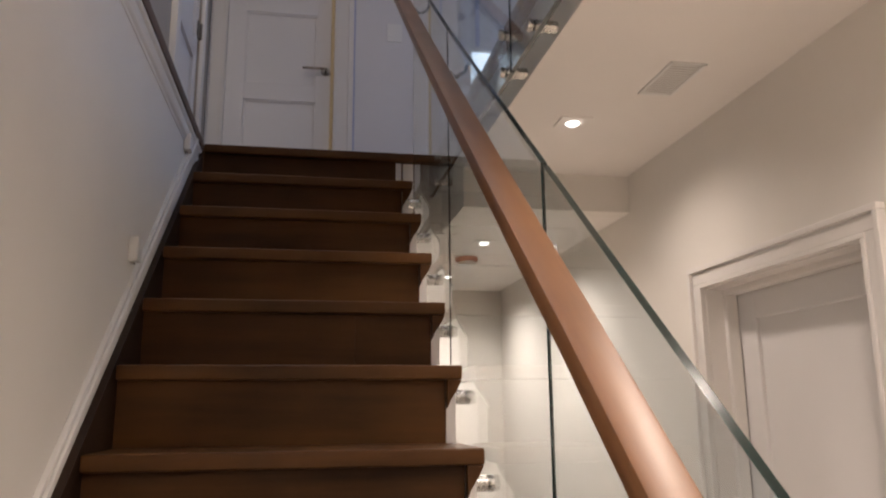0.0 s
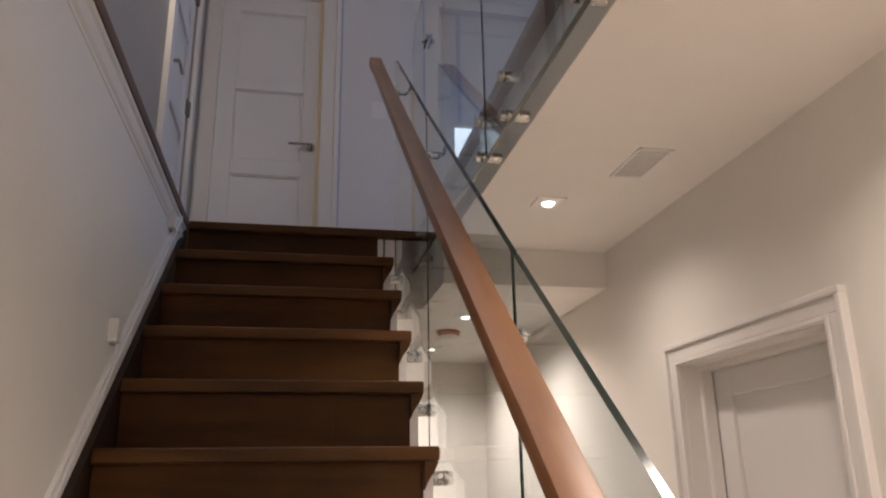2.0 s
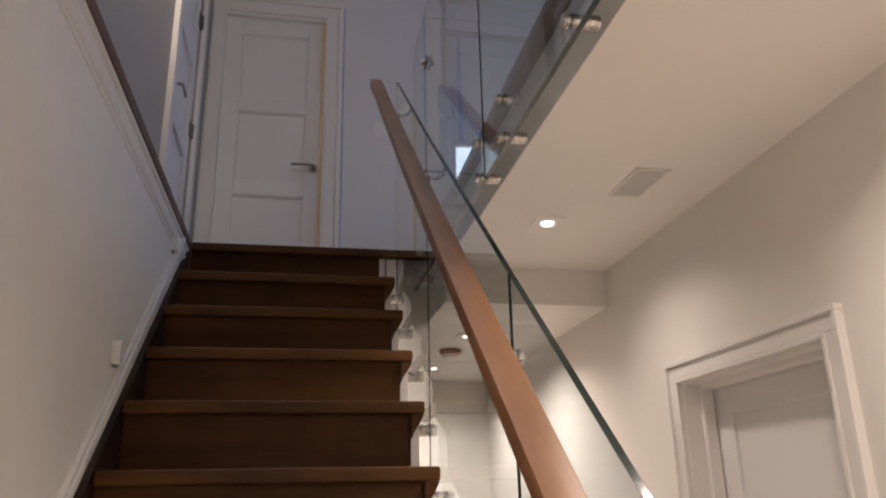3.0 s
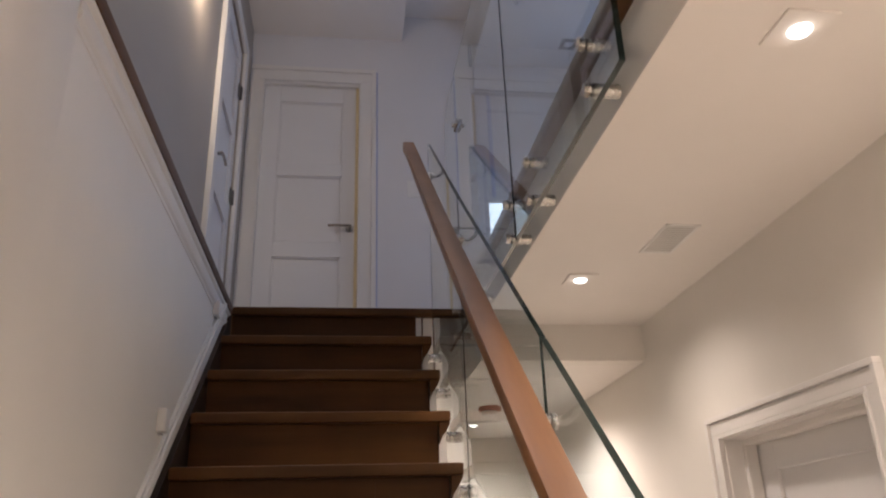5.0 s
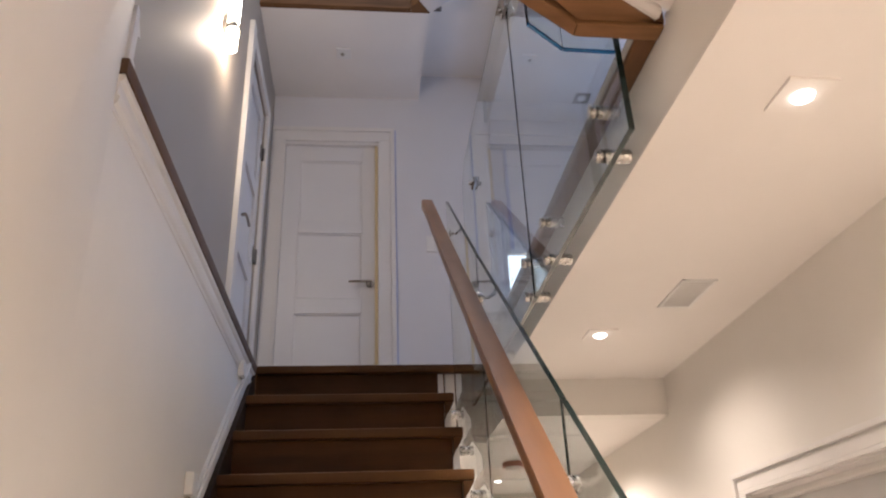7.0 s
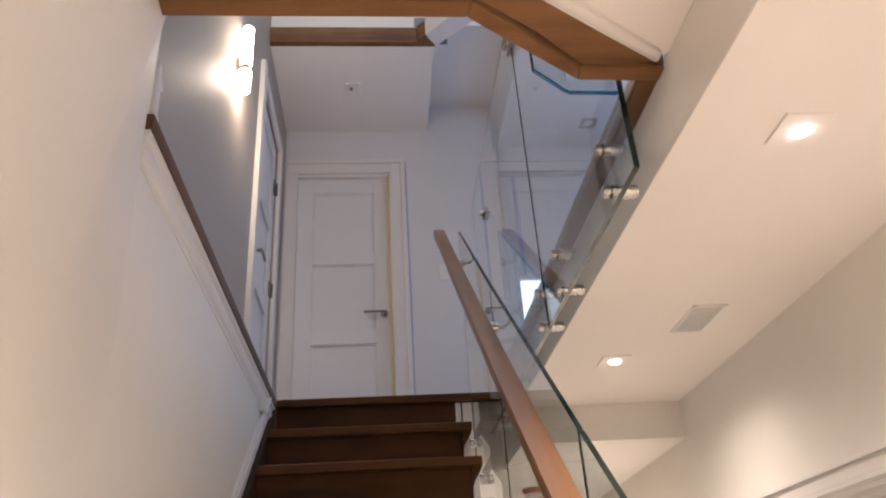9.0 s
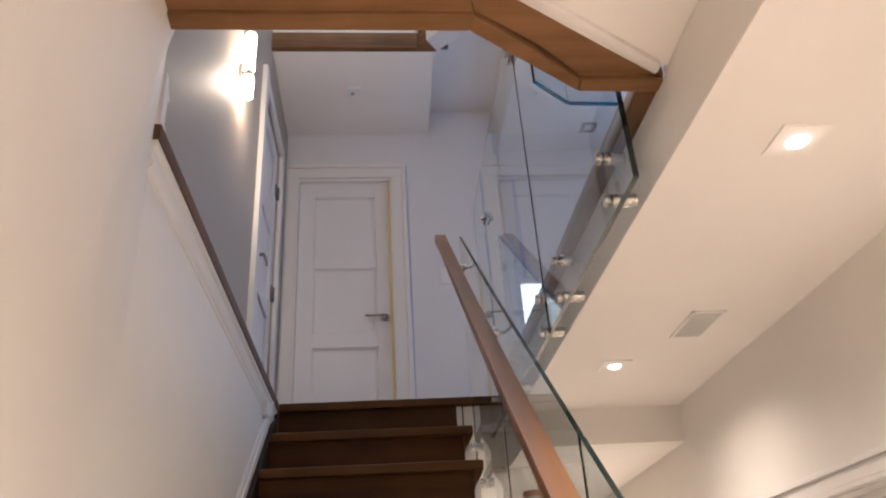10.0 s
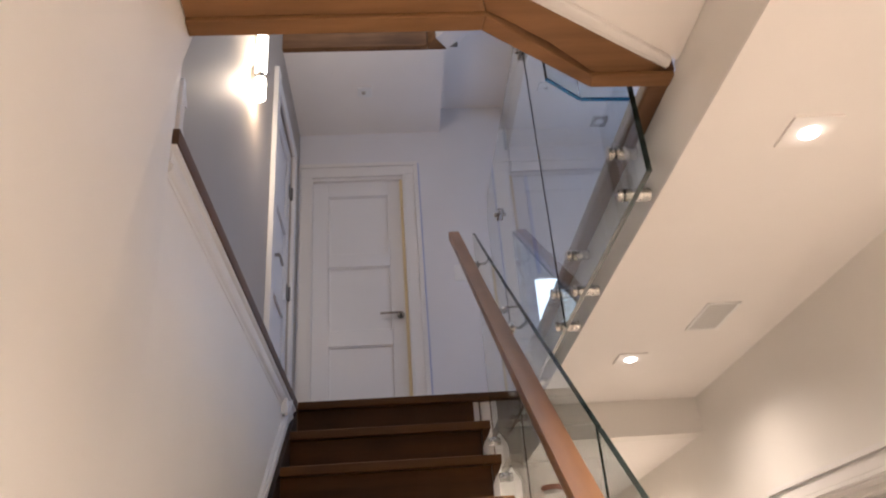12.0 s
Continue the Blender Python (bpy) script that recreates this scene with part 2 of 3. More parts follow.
# backing added behind the closed door, out of view
structure("doorway_backing", [(LEDGE - 0.19, LEDGE - 0.152, 0.12, 1.0, U - 0.03, 5.05)], GREY, "unseen backing that closes the doorway beside the ledge")
wr = bmesh.new()
DY0, DY1, DTOP = -1.602, -0.910, 2.336
for y0, y1, z0, z1 in [(-6.2, DY0, LOW, SOFFIT), (DY1, 1.75, LOW, SOFFIT), (DY0, DY1, DTOP, SOFFIT)]:
    box(wr, RIGHT, RIGHT + 0.18, y0, y1, z0, z1)
tagged(solid("wall_right", wr, WALL), "cream painted wall of the lower hall", "wall", "", "structure")
structure("wall_far_lower", [(-0.1, RIGHT, 1.55, 1.67, LOW, 2.705)], WALL, "cream painted end wall of the lower hall")
structure("wall_under_stairs", [(0.0, 0.76, 0.06, 0.16, LOW, 2.70)], WALL, "cream painted wall under the stairs")
structure("wall_behind", [(-0.4, 3.5, -6.3, -6.2, LOW, 8.0)], WALL, "cream painted wall closing the hall")
# upper hall
wb = bmesh.new()
LX0, LX1, LTOP = -0.075, 0.565, 5.060
for x0, x1, z0, z1 in [(LEDGE, LX0, U, 5.67), (LX1, 1.34, U, 5.67), (LX0, LX1, LTOP, 5.67)]:
    box(wb, x0, x1, BACK, BACK + 0.12, z0, z1)
tagged(solid("wall_back_upper", wb, UPPER), "pale lavender-white upper hall wall with a door", "wall", "", "structure")
FARY = 1.55
wf = bmesh.new()
for x0, x1, z0, z1 in [(1.34, 1.478, U, 5.45), (1.83, 3.4, U, 5.45), (1.478, 1.83, U, 3.6), (1.478, 1.83, 4.34, 5.45)]:
    box(wf, x0, x1, FARY, FARY + 0.12, z0, z1)
tagged(solid("wall_far_upper", wf, UPPER), "bluish white end wall of the upper hall", "wall", "", "structure")
structure("wall_jog", [(1.32, 1.34, BACK + 0.12, FARY, U, 5.67)], UPPER, "short white return wall of the upper hall")
structure("wall_right_upper", [(3.4, 3.5, -6.2, -0.8, U, 8.0), (3.4, 3.5, 0.4, 1.8, U, 8.0), (3.4, 3.5, -0.8, 0.4, U, 3.65), (3.4, 3.5, -0.8, 0.4, 4.5, 8.0)], UPPER, "white wall of the upper hall")
structure("ceiling_upper", [(LEDGE, 0.858, 0.40, BACK, CEIL, CEIL + 0.12), (1.42, 3.4, -2.6, FARY, CEIL, CEIL + 0.25), (0.858, 1.42, 0.435, FARY, CEIL_HIGH, CEIL_HIGH + 0.1)],
          CEILING, "white upper hall ceiling with a stepped edge", "ceiling")
structure("wall_third_floor", [(LEDGE, 3.4, 0.5, 0.6, CEIL + 0.35, 8.0), (LEDGE, 3.4, -2.7, -2.6, U, 8.0), (1.44, 1.54, -2.6, 0.5, CEIL + 0.25, 8.0)], UPPER, "white wall round the well above")
# out of view: closes the well, with a hole above for the added daylight
structure("roof", [(-0.4, 3.5, -6.3, -1.6, 8.0, 8.1), (-0.4, 3.5, 0.0, 1.9, 8.0, 8.1), (-0.4, -0.1, -1.6, 0.0, 8.0, 8.1), (0.82, 3.5, -1.6, 0.0, 8.0, 8.1)], CEILING, "unseen white ceiling with an opening for the added daylight", "ceiling")
structure("wall_left_upper", [(LEDGE - 0.15, 0.0, -6.2, WELL, 5.6, 8.0)], WALL, "cream painted wall")

# ---------- trim ----------
def moulding(name, x, y0, y1, z, drops, label):
    """A stepped moulding on a wall that faces +x; drops: (outward, downward) profile."""
    bm = bmesh.new()
    prism(bm, [(x + p, z - q) for p, q in drops], y0, y1, "y")
    return tagged(solid(name, bm, WALL if name == "trim_ledge" else TRIM), label, "moulding", "", "structure")


moulding("trim_ledge", 0.0, WELL - 0.018, 0.02, U - 0.036, [(-0.004, 0), (0.014, 0), (0.014, 0.012), (0.006, 0.018), (0.006, 0.046), (0.013, 0.052), (0.010, 0.064), (0.003, 0.072), (0.003, 0.082), (-0.004, 0.084)], "white moulding under the ledge's wooden cap")
cap = bmesh.new()
box(cap, LEDGE + 0.002, 0.019, WELL - 0.022, 0.0, U - 0.036, U + 0.002, 0.004)
tagged(solid("ledge_cap", cap, wood("stained_cap", (0.040, 0.019, 0.009), (0.19, 0.098, 0.046), (1, 0.10, 1), 0.6), True), "dark-stained wooden cap along the ledge", "trim", "", "structure")
# skirting on the return wall at the ledge's near end
bb = bmesh.new()
prism(bb, [(WELL, U + 0.003), (WELL + 0.039, U + 0.003), (WELL + 0.039, U + 0.03), (WELL + 0.027, U + 0.036), (WELL + 0.027, U + 0.10), (WELL + 0.043, U + 0.106), (WELL + 0.031, U + 0.125), (WELL + 0.021, U + 0.135), (WELL + 0.018, U + 0.155), (WELL, U + 0.158)], LEDGE + 0.001, 0.008, "x")
tagged(solid("baseboard", bb, TRIM), "white moulded skirting on the ledge's return wall", "baseboard", "", "structure")

# the stair wall swells gently towards the ceiling before the stairwell opens
swell = bmesh.new()
rings = []
for y in [-6.2, -2.9, -2.285] + [-2.285 + 0.318 * i / 8 for i in range(1, 9)]:
    k = min(1.0, max(0.0, (y + 2.285) / 0.318))
    w, z0, z1 = 0.121 * (1 - k) + 0.0005, 1.90, 3.01 + 0.28 * k
    arc = [(-0.02, z0)] + [(w * (i / 14) ** 2, z0 + (z1 - z0) * i / 14) for i in range(15)] + [(w, z1 + 0.04), (-0.02, z1 + 0.04)]
    rings.append([swell.verts.new((px, y, pz)) for px, pz in arc])
for p, q in zip(rings, rings[1:]):
    for i in range(len(p)):
        j = (i + 1) % len(p)
        swell.faces.new((p[i], p[j], q[j], q[i]))
bmesh.ops.recalc_face_normals(swell, faces=swell.faces[:])
tagged(solid("wall_swelling", swell, WALL, True), "cream plaster swelling of the stair wall below the ceiling", "wall", "", "structure")
# right nosing and the clipped near edge of the well
nose_r = bmesh.new()
box(nose_r, FASCIA - 0.026, FASCIA + 0.10, -2.118, 0.0, U - 0.034, U + 0.003, 0.010, 3)
tagged(solid("floor_nosing", nose_r, NOSING_Y, True), "dark-stained wooden nosing along the upper hall floor", "trim", "", "structure")

edge = thing("well_edge", (0.5, -2.1, 3.0), "brown stained wooden edging with a clipped corner round the stairwell", "trim", "", "structure")
FAR = [(0.118, -2.297), (0.629, -2.297), (0.861, -2.134), (FASCIA + 0.014, -2.131)]
MID = [(0.120, -2.334), (0.633, -2.334), (0.858, -2.168), (FASCIA + 0.014, -2.168)]
NEAR = [(0.124, -2.420), (0.612, -2.420), (FASCIA + 0.014, -2.1685)]
def strip(outer, inner, z0, z1, name, mat, bevel=0.003):
    bm = bmesh.new()
    prism(bm, outer + inner[::-1], z0, z1, "z", bevel)
    return part(name, bm, mat, edge)
strip(FAR[:2], MID[:2], 2.996, U + 0.003, "nosing", NOSING_X)
strip(FAR[1:3], MID[1:3], 2.996, U + 0.003, "nosing", NOSING_X)
strip(FAR[2:], MID[2:], 2.996, U + 0.003, "nosing", NOSING_X)
strip(MID[:2], NEAR[:2], 3.004, U - 0.002, "board", NOSING_X)
strip([(0.634, -2.336), (0.690, -2.301), (0.760, -2.254), (0.820, -2.204), (0.859, -2.1695), (FASCIA + 0.014, -2.1684)], NEAR[1:], 3.004, U - 0.002, "board", NOSING_X)
tr = bmesh.new()
prism(tr, [(0.612, -2.4205), (1.008, -2.168), (1.008, -2.182), (0.612, -2.4345)], 3.004, 3.016, "z", 0.003)
prism(tr, [(0.612, -2.4345), (1.008, -2.182), (1.008, -2.204), (0.612, -2.4565)], 2.998, 3.016, "z", 0.005)
prism(tr, [(0.129, -2.4205), (0.612, -2.4205), (0.612, -2.4565), (0.12, -2.4565)], 2.999, 3.016, "z", 0.005)
tagged(solid("trim_well", tr, TRIM), "white cove moulding beside the wooden edging", "moulding", "", "structure")
beam = bmesh.new()
box(beam, LEDGE, 0.75, 0.360, 0.399, CEIL - 0.002, CEIL + 0.125, 0.004)
prism(beam, [(0.752, 0.3985), (0.752, 0.345), (0.795, 0.30), (0.870, 0.3985)], CEIL - 0.002, CEIL + 0.125, "z", 0.004)
tagged(solid("beam_trim", beam, NOSING_X), "brown stained wooden edging of the floor above", "trim", "", "structure")

dg = bmesh.new()
prism(dg, [(0.798, 0.297), (1.19, -0.13), (1.30, -0.05), (0.873, 0.3965)], CEIL, CEIL + 0.125, "z", 0.004)
tagged(solid("fascia_third_floor", dg, UPPER), "white painted clipped floor edge of the storey above", "fascia", "", "structure")
bs = bmesh.new()
box(bs, LEDGE, 0.74, 0.372, 0.399, CEIL + 0.127, CEIL + 0.27, 0.003)
tagged(solid("baseboard_third_floor", bs, TRIM), "white skirting above the wooden edging of the floor above", "baseboard", "", "structure")

# ---------- staircase ----------
stairs = thing("staircase", (0.4, -1.5, LOW), "closed dark-stained wooden staircase with white outer stringer", "staircase")
for k in range(0, 14):
    y, z = -k * G, U - k * R
    bm = bmesh.new()
    right = 0.836 if k else FASCIA - 0.028
    box(bm, 0.018, right, y, y + G + 0.035 if k else 0.10, z - 0.036, z, 0.007, 3)
    part("tread", bm, TREAD, stairs, "", True)
for k in range(0, 14):
    y, z = -k * G + 0.028, U - k * R
    # one riser is pieced from two boards
    for x0, x1 in [(0.018, 0.583), (0.5832, 0.797)] if k == 4 else [(0.018, 0.797)]:
        bm = bmesh.new()
        box(bm, x0, x1, y, y + 0.018, z - R + 0.0, z - 0.036)
        part("riser", bm, RISER, stairs)
cut = []
for k in range(0, 14):
    y = -k * G + 0.027
    cut += [(y, U - k * R - 0.037), (y, U - (k + 1) * R - 0.037)]
prof = cut + [(cut[-1][0] + 0.35, cut[-1][1]), (0.028, U - 0.42), (0.028, U - 0.037)]
bm = bmesh.new()
prism(bm, prof, 0.798, 0.822, "x")
part("stringer", bm, TRIM, stairs, "white painted cut stringer")
# mitred end blocks under the treads
for k in range(1, 13):
    y, z = -k * G, U - k * R
    bm = bmesh.new()
    prism(bm, [(0.7975, z - 0.0365), (0.834, z - 0.0365), (0.822, z - 0.062), (0.806, z - 0.085), (0.7975, z - 0.105)], y + 0.004, y + 0.0265, "y", 0.001)
    part("end_block", bm, RISER, stairs)
# wooden skirt and white moulding up the wall
SK = 0.058
bm = bmesh.new()
prism(bm, [(0.0, U - 0.034), (-3.1, U - 3.1 * SLOPE + SK), (-3.1, U - 3.1 * SLOPE - 0.30), (0.0, U - 0.30)], 0.0, 0.017, "x")
part("skirt_board", bm, SKIRT, stairs, "dark-stained skirt board on the wall")
bm = bmesh.new()
prism(bm, [(-0.15, U - 0.15 * SLOPE + SK - 0.004), (-3.1, U - 3.1 * SLOPE + SK + 0.001), (-3.1, U - 3.1 * SLOPE + SK + 0.048), (-0.15, U - 0.15 * SLOPE + SK + 0.048)], 0.0, 0.012, "x", 0.003)
part("wall_moulding", bm, TRIM, stairs, "white moulding above the skirt board")
bm = bmesh.new()
prism(bm, [(-0.15, U - 0.15 * SLOPE + SK + 0.016), (-3.1, U - 3.1 * SLOPE + SK + 0.016), (-3.1, U - 3.1 * SLOPE + SK + 0.034), (-0.15, U - 0.15 * SLOPE + SK + 0.034)], 0.012, 0.020, "x", 0.003)
part("wall_moulding", bm, TRIM, stairs, "white moulding above the skirt board")

# ---------- glass ----------
def glass_pane(points, x, mat_edge, parent, axis="x", thick=0.012, name="pane"):
    bm = bmesh.new()
    prism(bm, points, x - thick / 2, x + thick / 2, axis)
    ob = part(name, bm, [GLASS, mat_edge], parent)
    ob.visible_shadow = False
    for p in ob.data.polygons:
        if p.area < 0.02 and len(p.vertices) == 4:
            n = p.normal
            if abs({"x": n.x, "y": n.y, "z": n.z}[axis]) < 0.5:
                p.material_index = 1
    return ob


def standoff(parent, x0, x1, y, z, r=0.0148):
    """A steel barrel from the fixing face to the pane, with a polished cap on the pane's outer side."""
    bm = bmesh.new()
    rod(bm, (x1, y, z), (x0, y, z), r, 20, 0.002)
    ob = part("standoff", bm, STEEL, parent, "", True)
    bm = bmesh.new()
    lo = min(x0, x1)
    rod(bm, (lo - 0.026, y, z), (lo - 0.0125, y, z), r * 1.02, 20, 0.002)
    part("standoff_cap", bm, STEEL, ob, "", True)
    bm = bmesh.new()
    rod(bm, (lo - 0.0125, y, z), (lo, y, z), r * 0.9, 16)
    part("washer", bm, RUBBER, ob)
    return ob


XS = 0.856
def sag(y):
    return -0.018 * max(0.0, 1 - ((y + 1.1) / 1.1) ** 2)


def top_line(y):
    return 3.900 + SLOPE * y + sag(y)


for y0, y1 in [(-0.905, -0.14), (-1.795, -0.915), (-2.60, -1.805)]:
    g = thing("stair_glass_panel", (XS, (y0 + y1) / 2, U + SLOPE * y0 - 0.3), "clear frameless glass balustrade panel beside the stairs", "glass panel", "stair balustrade panels")
    low = lambda y: U + SLOPE * y - 0.34
    glass_pane([(y0, low(y0)), (y1, low(y1)), (y1, top_line(y1)), (y0, top_line(y0))], XS, EDGE, g)
    for k in range(1, 12):
        y, z = -k * G + 0.052, U - k * R - 0.078
        if y0 + 0.02 < y < y1 - 0.02:
            bm = bmesh.new()
            rod(bm, (0.823, y, z), (XS - 0.006, y, z), 0.018, 20, 0.002)
            so = part("standoff", bm, STEEL, g, "", True)
            bm = bmesh.new()
            rod(bm, (XS + 0.006, y, z), (XS + 0.017, y, z), 0.020, 20, 0.002)
            part("standoff_cap", bm, STEEL, so, "", True)

XG = 0.957
guard = [(-2.098, -1.268, 0.0), (-1.258, 0.005, 0.09)]
for y0, y1, clip in guard:
    g = thing("hall_glass_panel", (XG, (y0 + y1) / 2, 2.83), "clear frameless glass guard panel on the hall fascia", "glass panel", "hall guard panels")
    pts = [(y0, 2.834), (y1, 2.852), (y1, 4.03 - clip), (y1 - clip, 4.03), (y0, 4.03)] if clip else [(y0, 2.818), (y1, 2.834), (y1, 4.03), (y0, 4.03)]
    glass_pane(pts, XG, EDGE, g)
    ys = (-1.945, -1.46) if not clip else (-1.205, -0.68, -0.20)
    for y in ys:
        for z in (2.858, 2.966):
            standoff(g, XG + 0.006, FASCIA, y, z)
# top clips that join the guard panels to their rail
for y, z in [(-1.263, 3.89), (-0.39, 3.731)]:
    cl = thing("glass_clip", (XG, y, z), "small brushed steel clip on the glass guard", "clip", "glass clips")
    bm = bmesh.new()
    box(bm, XG - 0.020, XG - 0.0065, y - 0.035, y + 0.035, z - 0.014, z + 0.014, 0.003)
    part("plate", bm, STEEL, cl)
    bm = bmesh.new()
    rod(bm, (XG - 0.020, y, z), (XG - 0.034, y, z), 0.010, 14, 0.002)
    part("knob", bm, STEEL, cl, "", True)

# glass along the clipped near edge
ne = thing("well_glass_panel", (0.8, -1.88, 2.985), "clear bent glass guard with a blue-lit lower edge", "glass panel")
for (x0, y0), (x1, y1) in [((0.766, -2.170), (0.845, -2.107)), ((0.847, -2.106), (0.948, -2.103))]:
    d = Vector((x1 - x0, y1 - y0)).normalized()
    n = Vector((-d.y, d.x)) * 0.003
    bm = bmesh.new()
    prism(bm, [(x0 + n.x, y0 + n.y), (x1 + n.x, y1 + n.y), (x1 - n.x, y1 - n.y), (x0 - n.x, y0 - n.y)], 2.992, 3.95, "z")
    part("pane", bm, GLASS, ne).visible_shadow = False
    bm = bmesh.new()
    prism(bm, [(x0 + n.x, y0 + n.y), (x1 + n.x, y1 + n.y), (x1 - n.x, y1 - n.y), (x0 - n.x, y0 - n.y)], 2.987, 2.9915, "z")
    part("lower_edge", bm, EDGE_BLUE, ne, "blue polished glass edge")

# ---------- handrail ----------
rail = thing("handrail", (0.74, -1.2, 2.7), "square-edged oak handrail on curved steel brackets", "handrail")
RX0, RX1 = 0.752, 0.806
ty = lambda y: 3.862 + SLOPE * y + sag(y)
bm = bmesh.new()
thick = 0.043
run_y = [0.04 - 0.22 * i for i in range(13)]
prism(bm, [(y, ty(y)) for y in run_y] + [(y + (0.02 if y > 0 else 0), ty(y) - thick) for y in run_y[::-1]], RX0, RX1, "x", 0.006)
part("rail", bm, RAIL, rail, "", True)
for y in (-0.19, -0.915, -1.815):
    z = ty(y) - 0.043
    bm = bmesh.new()
    tube(bm, [(0.790, y, z + 0.01), (0.790, y, z - 0.03), (0.798, y, z - 0.055), (0.818, y, z - 0.068), (0.835, y, z - 0.068), (XS - 0.006, y, z - 0.068)], 0.006)
    br = part("bracket", bm, STEEL, rail, "curved steel bracket", True)
    bm = bmesh.new()
    rod(bm, (XS - 0.016, y, z - 0.068), (XS - 0.006, y, z - 0.068), 0.018, 18, 0.002)
    rod(bm, (XS + 0.006, y, z - 0.068), (XS + 0.016, y, z - 0.068), 0.018, 18, 0.002)
    part("rosette", bm, STEEL, br, "", True)

# ---------- doors ----------
def lever(parent, place, along, out, length=0.11):
    """A lever handle: rose, neck and flat lever."""
    p, a, o = Vector(place), Vector(along), Vector(out)
    bm = bmesh.new()
    rod(bm, p, p + o * 0.010, 0.026, 24, 0.002)
    h = part("handle", bm, HANDLE, parent, "brushed steel lever handle", True)
    bm = bmesh.new()
    rod(bm, p + o * 0.010, p + o * 0.050, 0.009, 14)
    tube(bm, [p + o * 0.046 - a * 0.008, p + o * 0.050 + a * 0.02, p + o * 0.050 + a * length * 0.6, p + o * 0.048 + a * length], 0.008)
    part("lever", bm, HANDLE, h, "", True)


def leaf_with_panels(w0, w1, z0, z1, rails, stile):
    """The outline list of a door leaf: stiles and rails as boxes, panels set back; returns boxes as (w0, w1, z0, z1, proud)."""
    out = [(w0, w0 + stile, z0, z1, True), (w1 - stile, w1, z0, z1, True)]
    for a, b in rails:
        out.append((w0 + stile, w1 - stile, a, b, True))
    edges = sorted(rails)
    for (a0, a1), (b0, b1) in zip(edges, edges[1:]):
        out.append((w0 + stile, w1 - stile, a1, b0, False))
    return out


# white door at the end of the upper hall
d1 = thing("door_1", (0.205, BACK, U), "closed white painted three-panel door with steel lever", "door", "", "structure")
boards = leaf_with_panels(LX0 + 0.004, LX1 - 0.004, U + 0.006, 5.040, [(U + 0.006, 3.24), (3.79, 3.89), (4.358, 4.45), (4.92, 5.04)], 0.105)
bm = bmesh.new()
for x0, x1, z0, z1, proud in boards:
    if proud:
        box(bm, x0, x1, BACK + 0.030, BACK + 0.065, z0, z1, 0.002, 1)
part("leaf_frame", bm, DOOR, d1)
for x0, x1, z0, z1, proud in boards:
    if not proud:
        bm = bmesh.new()
        box(bm, x0, x1, BACK + 0.043, BACK + 0.060, z0, z1)
        pn = part("panel", bm, DOOR, d1)
        bm = bmesh.new()
        for a in ((x0, x0 + 0.012, z0, z1), (x1 - 0.012, x1, z0, z1), (x0, x1, z0, z0 + 0.012), (x0, x1, z1 - 0.012, z1)):
            box(bm, a[0], a[1], BACK + 0.034, BACK + 0.043, a[2], a[3], 0.003, 1)
        part("bead", bm, DOOR, pn)
lever(d1, (0.510, BACK + 0.030, 3.990), (-1, 0, 0), (0, -1, 0), 0.135)
bm = bmesh.new()
for x0, x1, z0, z1 in [(LX0, LX0 + 0.003, U, LTOP), (LX1 - 0.003, LX1, U, LTOP), (LX0, LX1, LTOP - 0.020, LTOP)]:
    box(bm, x0, x1, BACK + 0.002, BACK + 0.115, z0, z1)
box(bm, LX0, LX1, BACK + 0.068, BACK + 0.08, LTOP - 0.06, LTOP - 0.02)
part("jamb", bm, TRIM, d1)
bm = bmesh.new()
for a, b, t in ((0.0, 0.012, 0.016), (0.0125, 0.082, 0.012), (0.0825, 0.112, 0.022)):
    left = max(LX0 - b, LEDGE + 0.002)
    box(bm, LX1 + a, LX1 + b, BACK - t, BACK, U, LTOP + a, 0.002)
    if LX0 - a > left:
        box(bm, left, LX0 - a, BACK - t, BACK, U, LTOP + a, 0.002)
    box(bm, left, LX1 + b, BACK - t, BACK, LTOP + a + 0.0005, LTOP + b, 0.002)
part("casing", bm, TRIM, d1)

# strip whose yellow stands in for the sconce's warm light on the jamb
bm = bmesh.new()
box(bm, LX1 - 0.024, LX1 - 0.0035, BACK + 0.012, BACK + 0.029, U + 0.004, LTOP - 0.022, 0.002, 1)
part("lit_jamb_strip", bm, paint("warm_lit_jamb", (0.74, 0.60, 0.36), 0.5), d1, "yellowish cream strip standing in for warm light on the jamb")
# thin strip, blue over its full height, beside the casing
bm = bmesh.new()
box(bm, LX1 + 0.1125, LX1 + 0.122, BACK - 0.012, BACK, U, LTOP + 0.1, 0.001, 1)
part("edge_strip", bm, paint("blue_edge_paint", (0.46, 0.49, 0.66), 0.6), d1, "thin blue strip along the casing's edge")

# door in the ledge wall
d2 = thing("door_2", (LEDGE, 0.64, U), "closed white painted panel door with steel lever and hinges", "door", "", "structure")
boards = leaf_with_panels(0.225, 0.925, U + 0.006, 5.0, [(U + 0.006, 3.24), (3.80, 3.90), (4.356, 4.45), (4.90, 5.0)], 0.10)
bm = bmesh.new()
for y0, y1, z0, z1, proud in boards:
    if proud:
        box(bm, LEDGE - 0.045, LEDGE - 0.010, y0, y1, z0, z1, 0.002, 1)
part("leaf_frame", bm, DOOR, d2)
for y0, y1, z0, z1, proud in boards:
    if not proud:
        bm = bmesh.new()
        box(bm, LEDGE - 0.045, LEDGE - 0.026, y0, y1, z0, z1)
        part("panel", bm, DOOR, d2)
bm = bmesh.new()
box(bm, LEDGE, LEDGE + 0.028, 0.130, 0.217, U, 5.095, 0.003)
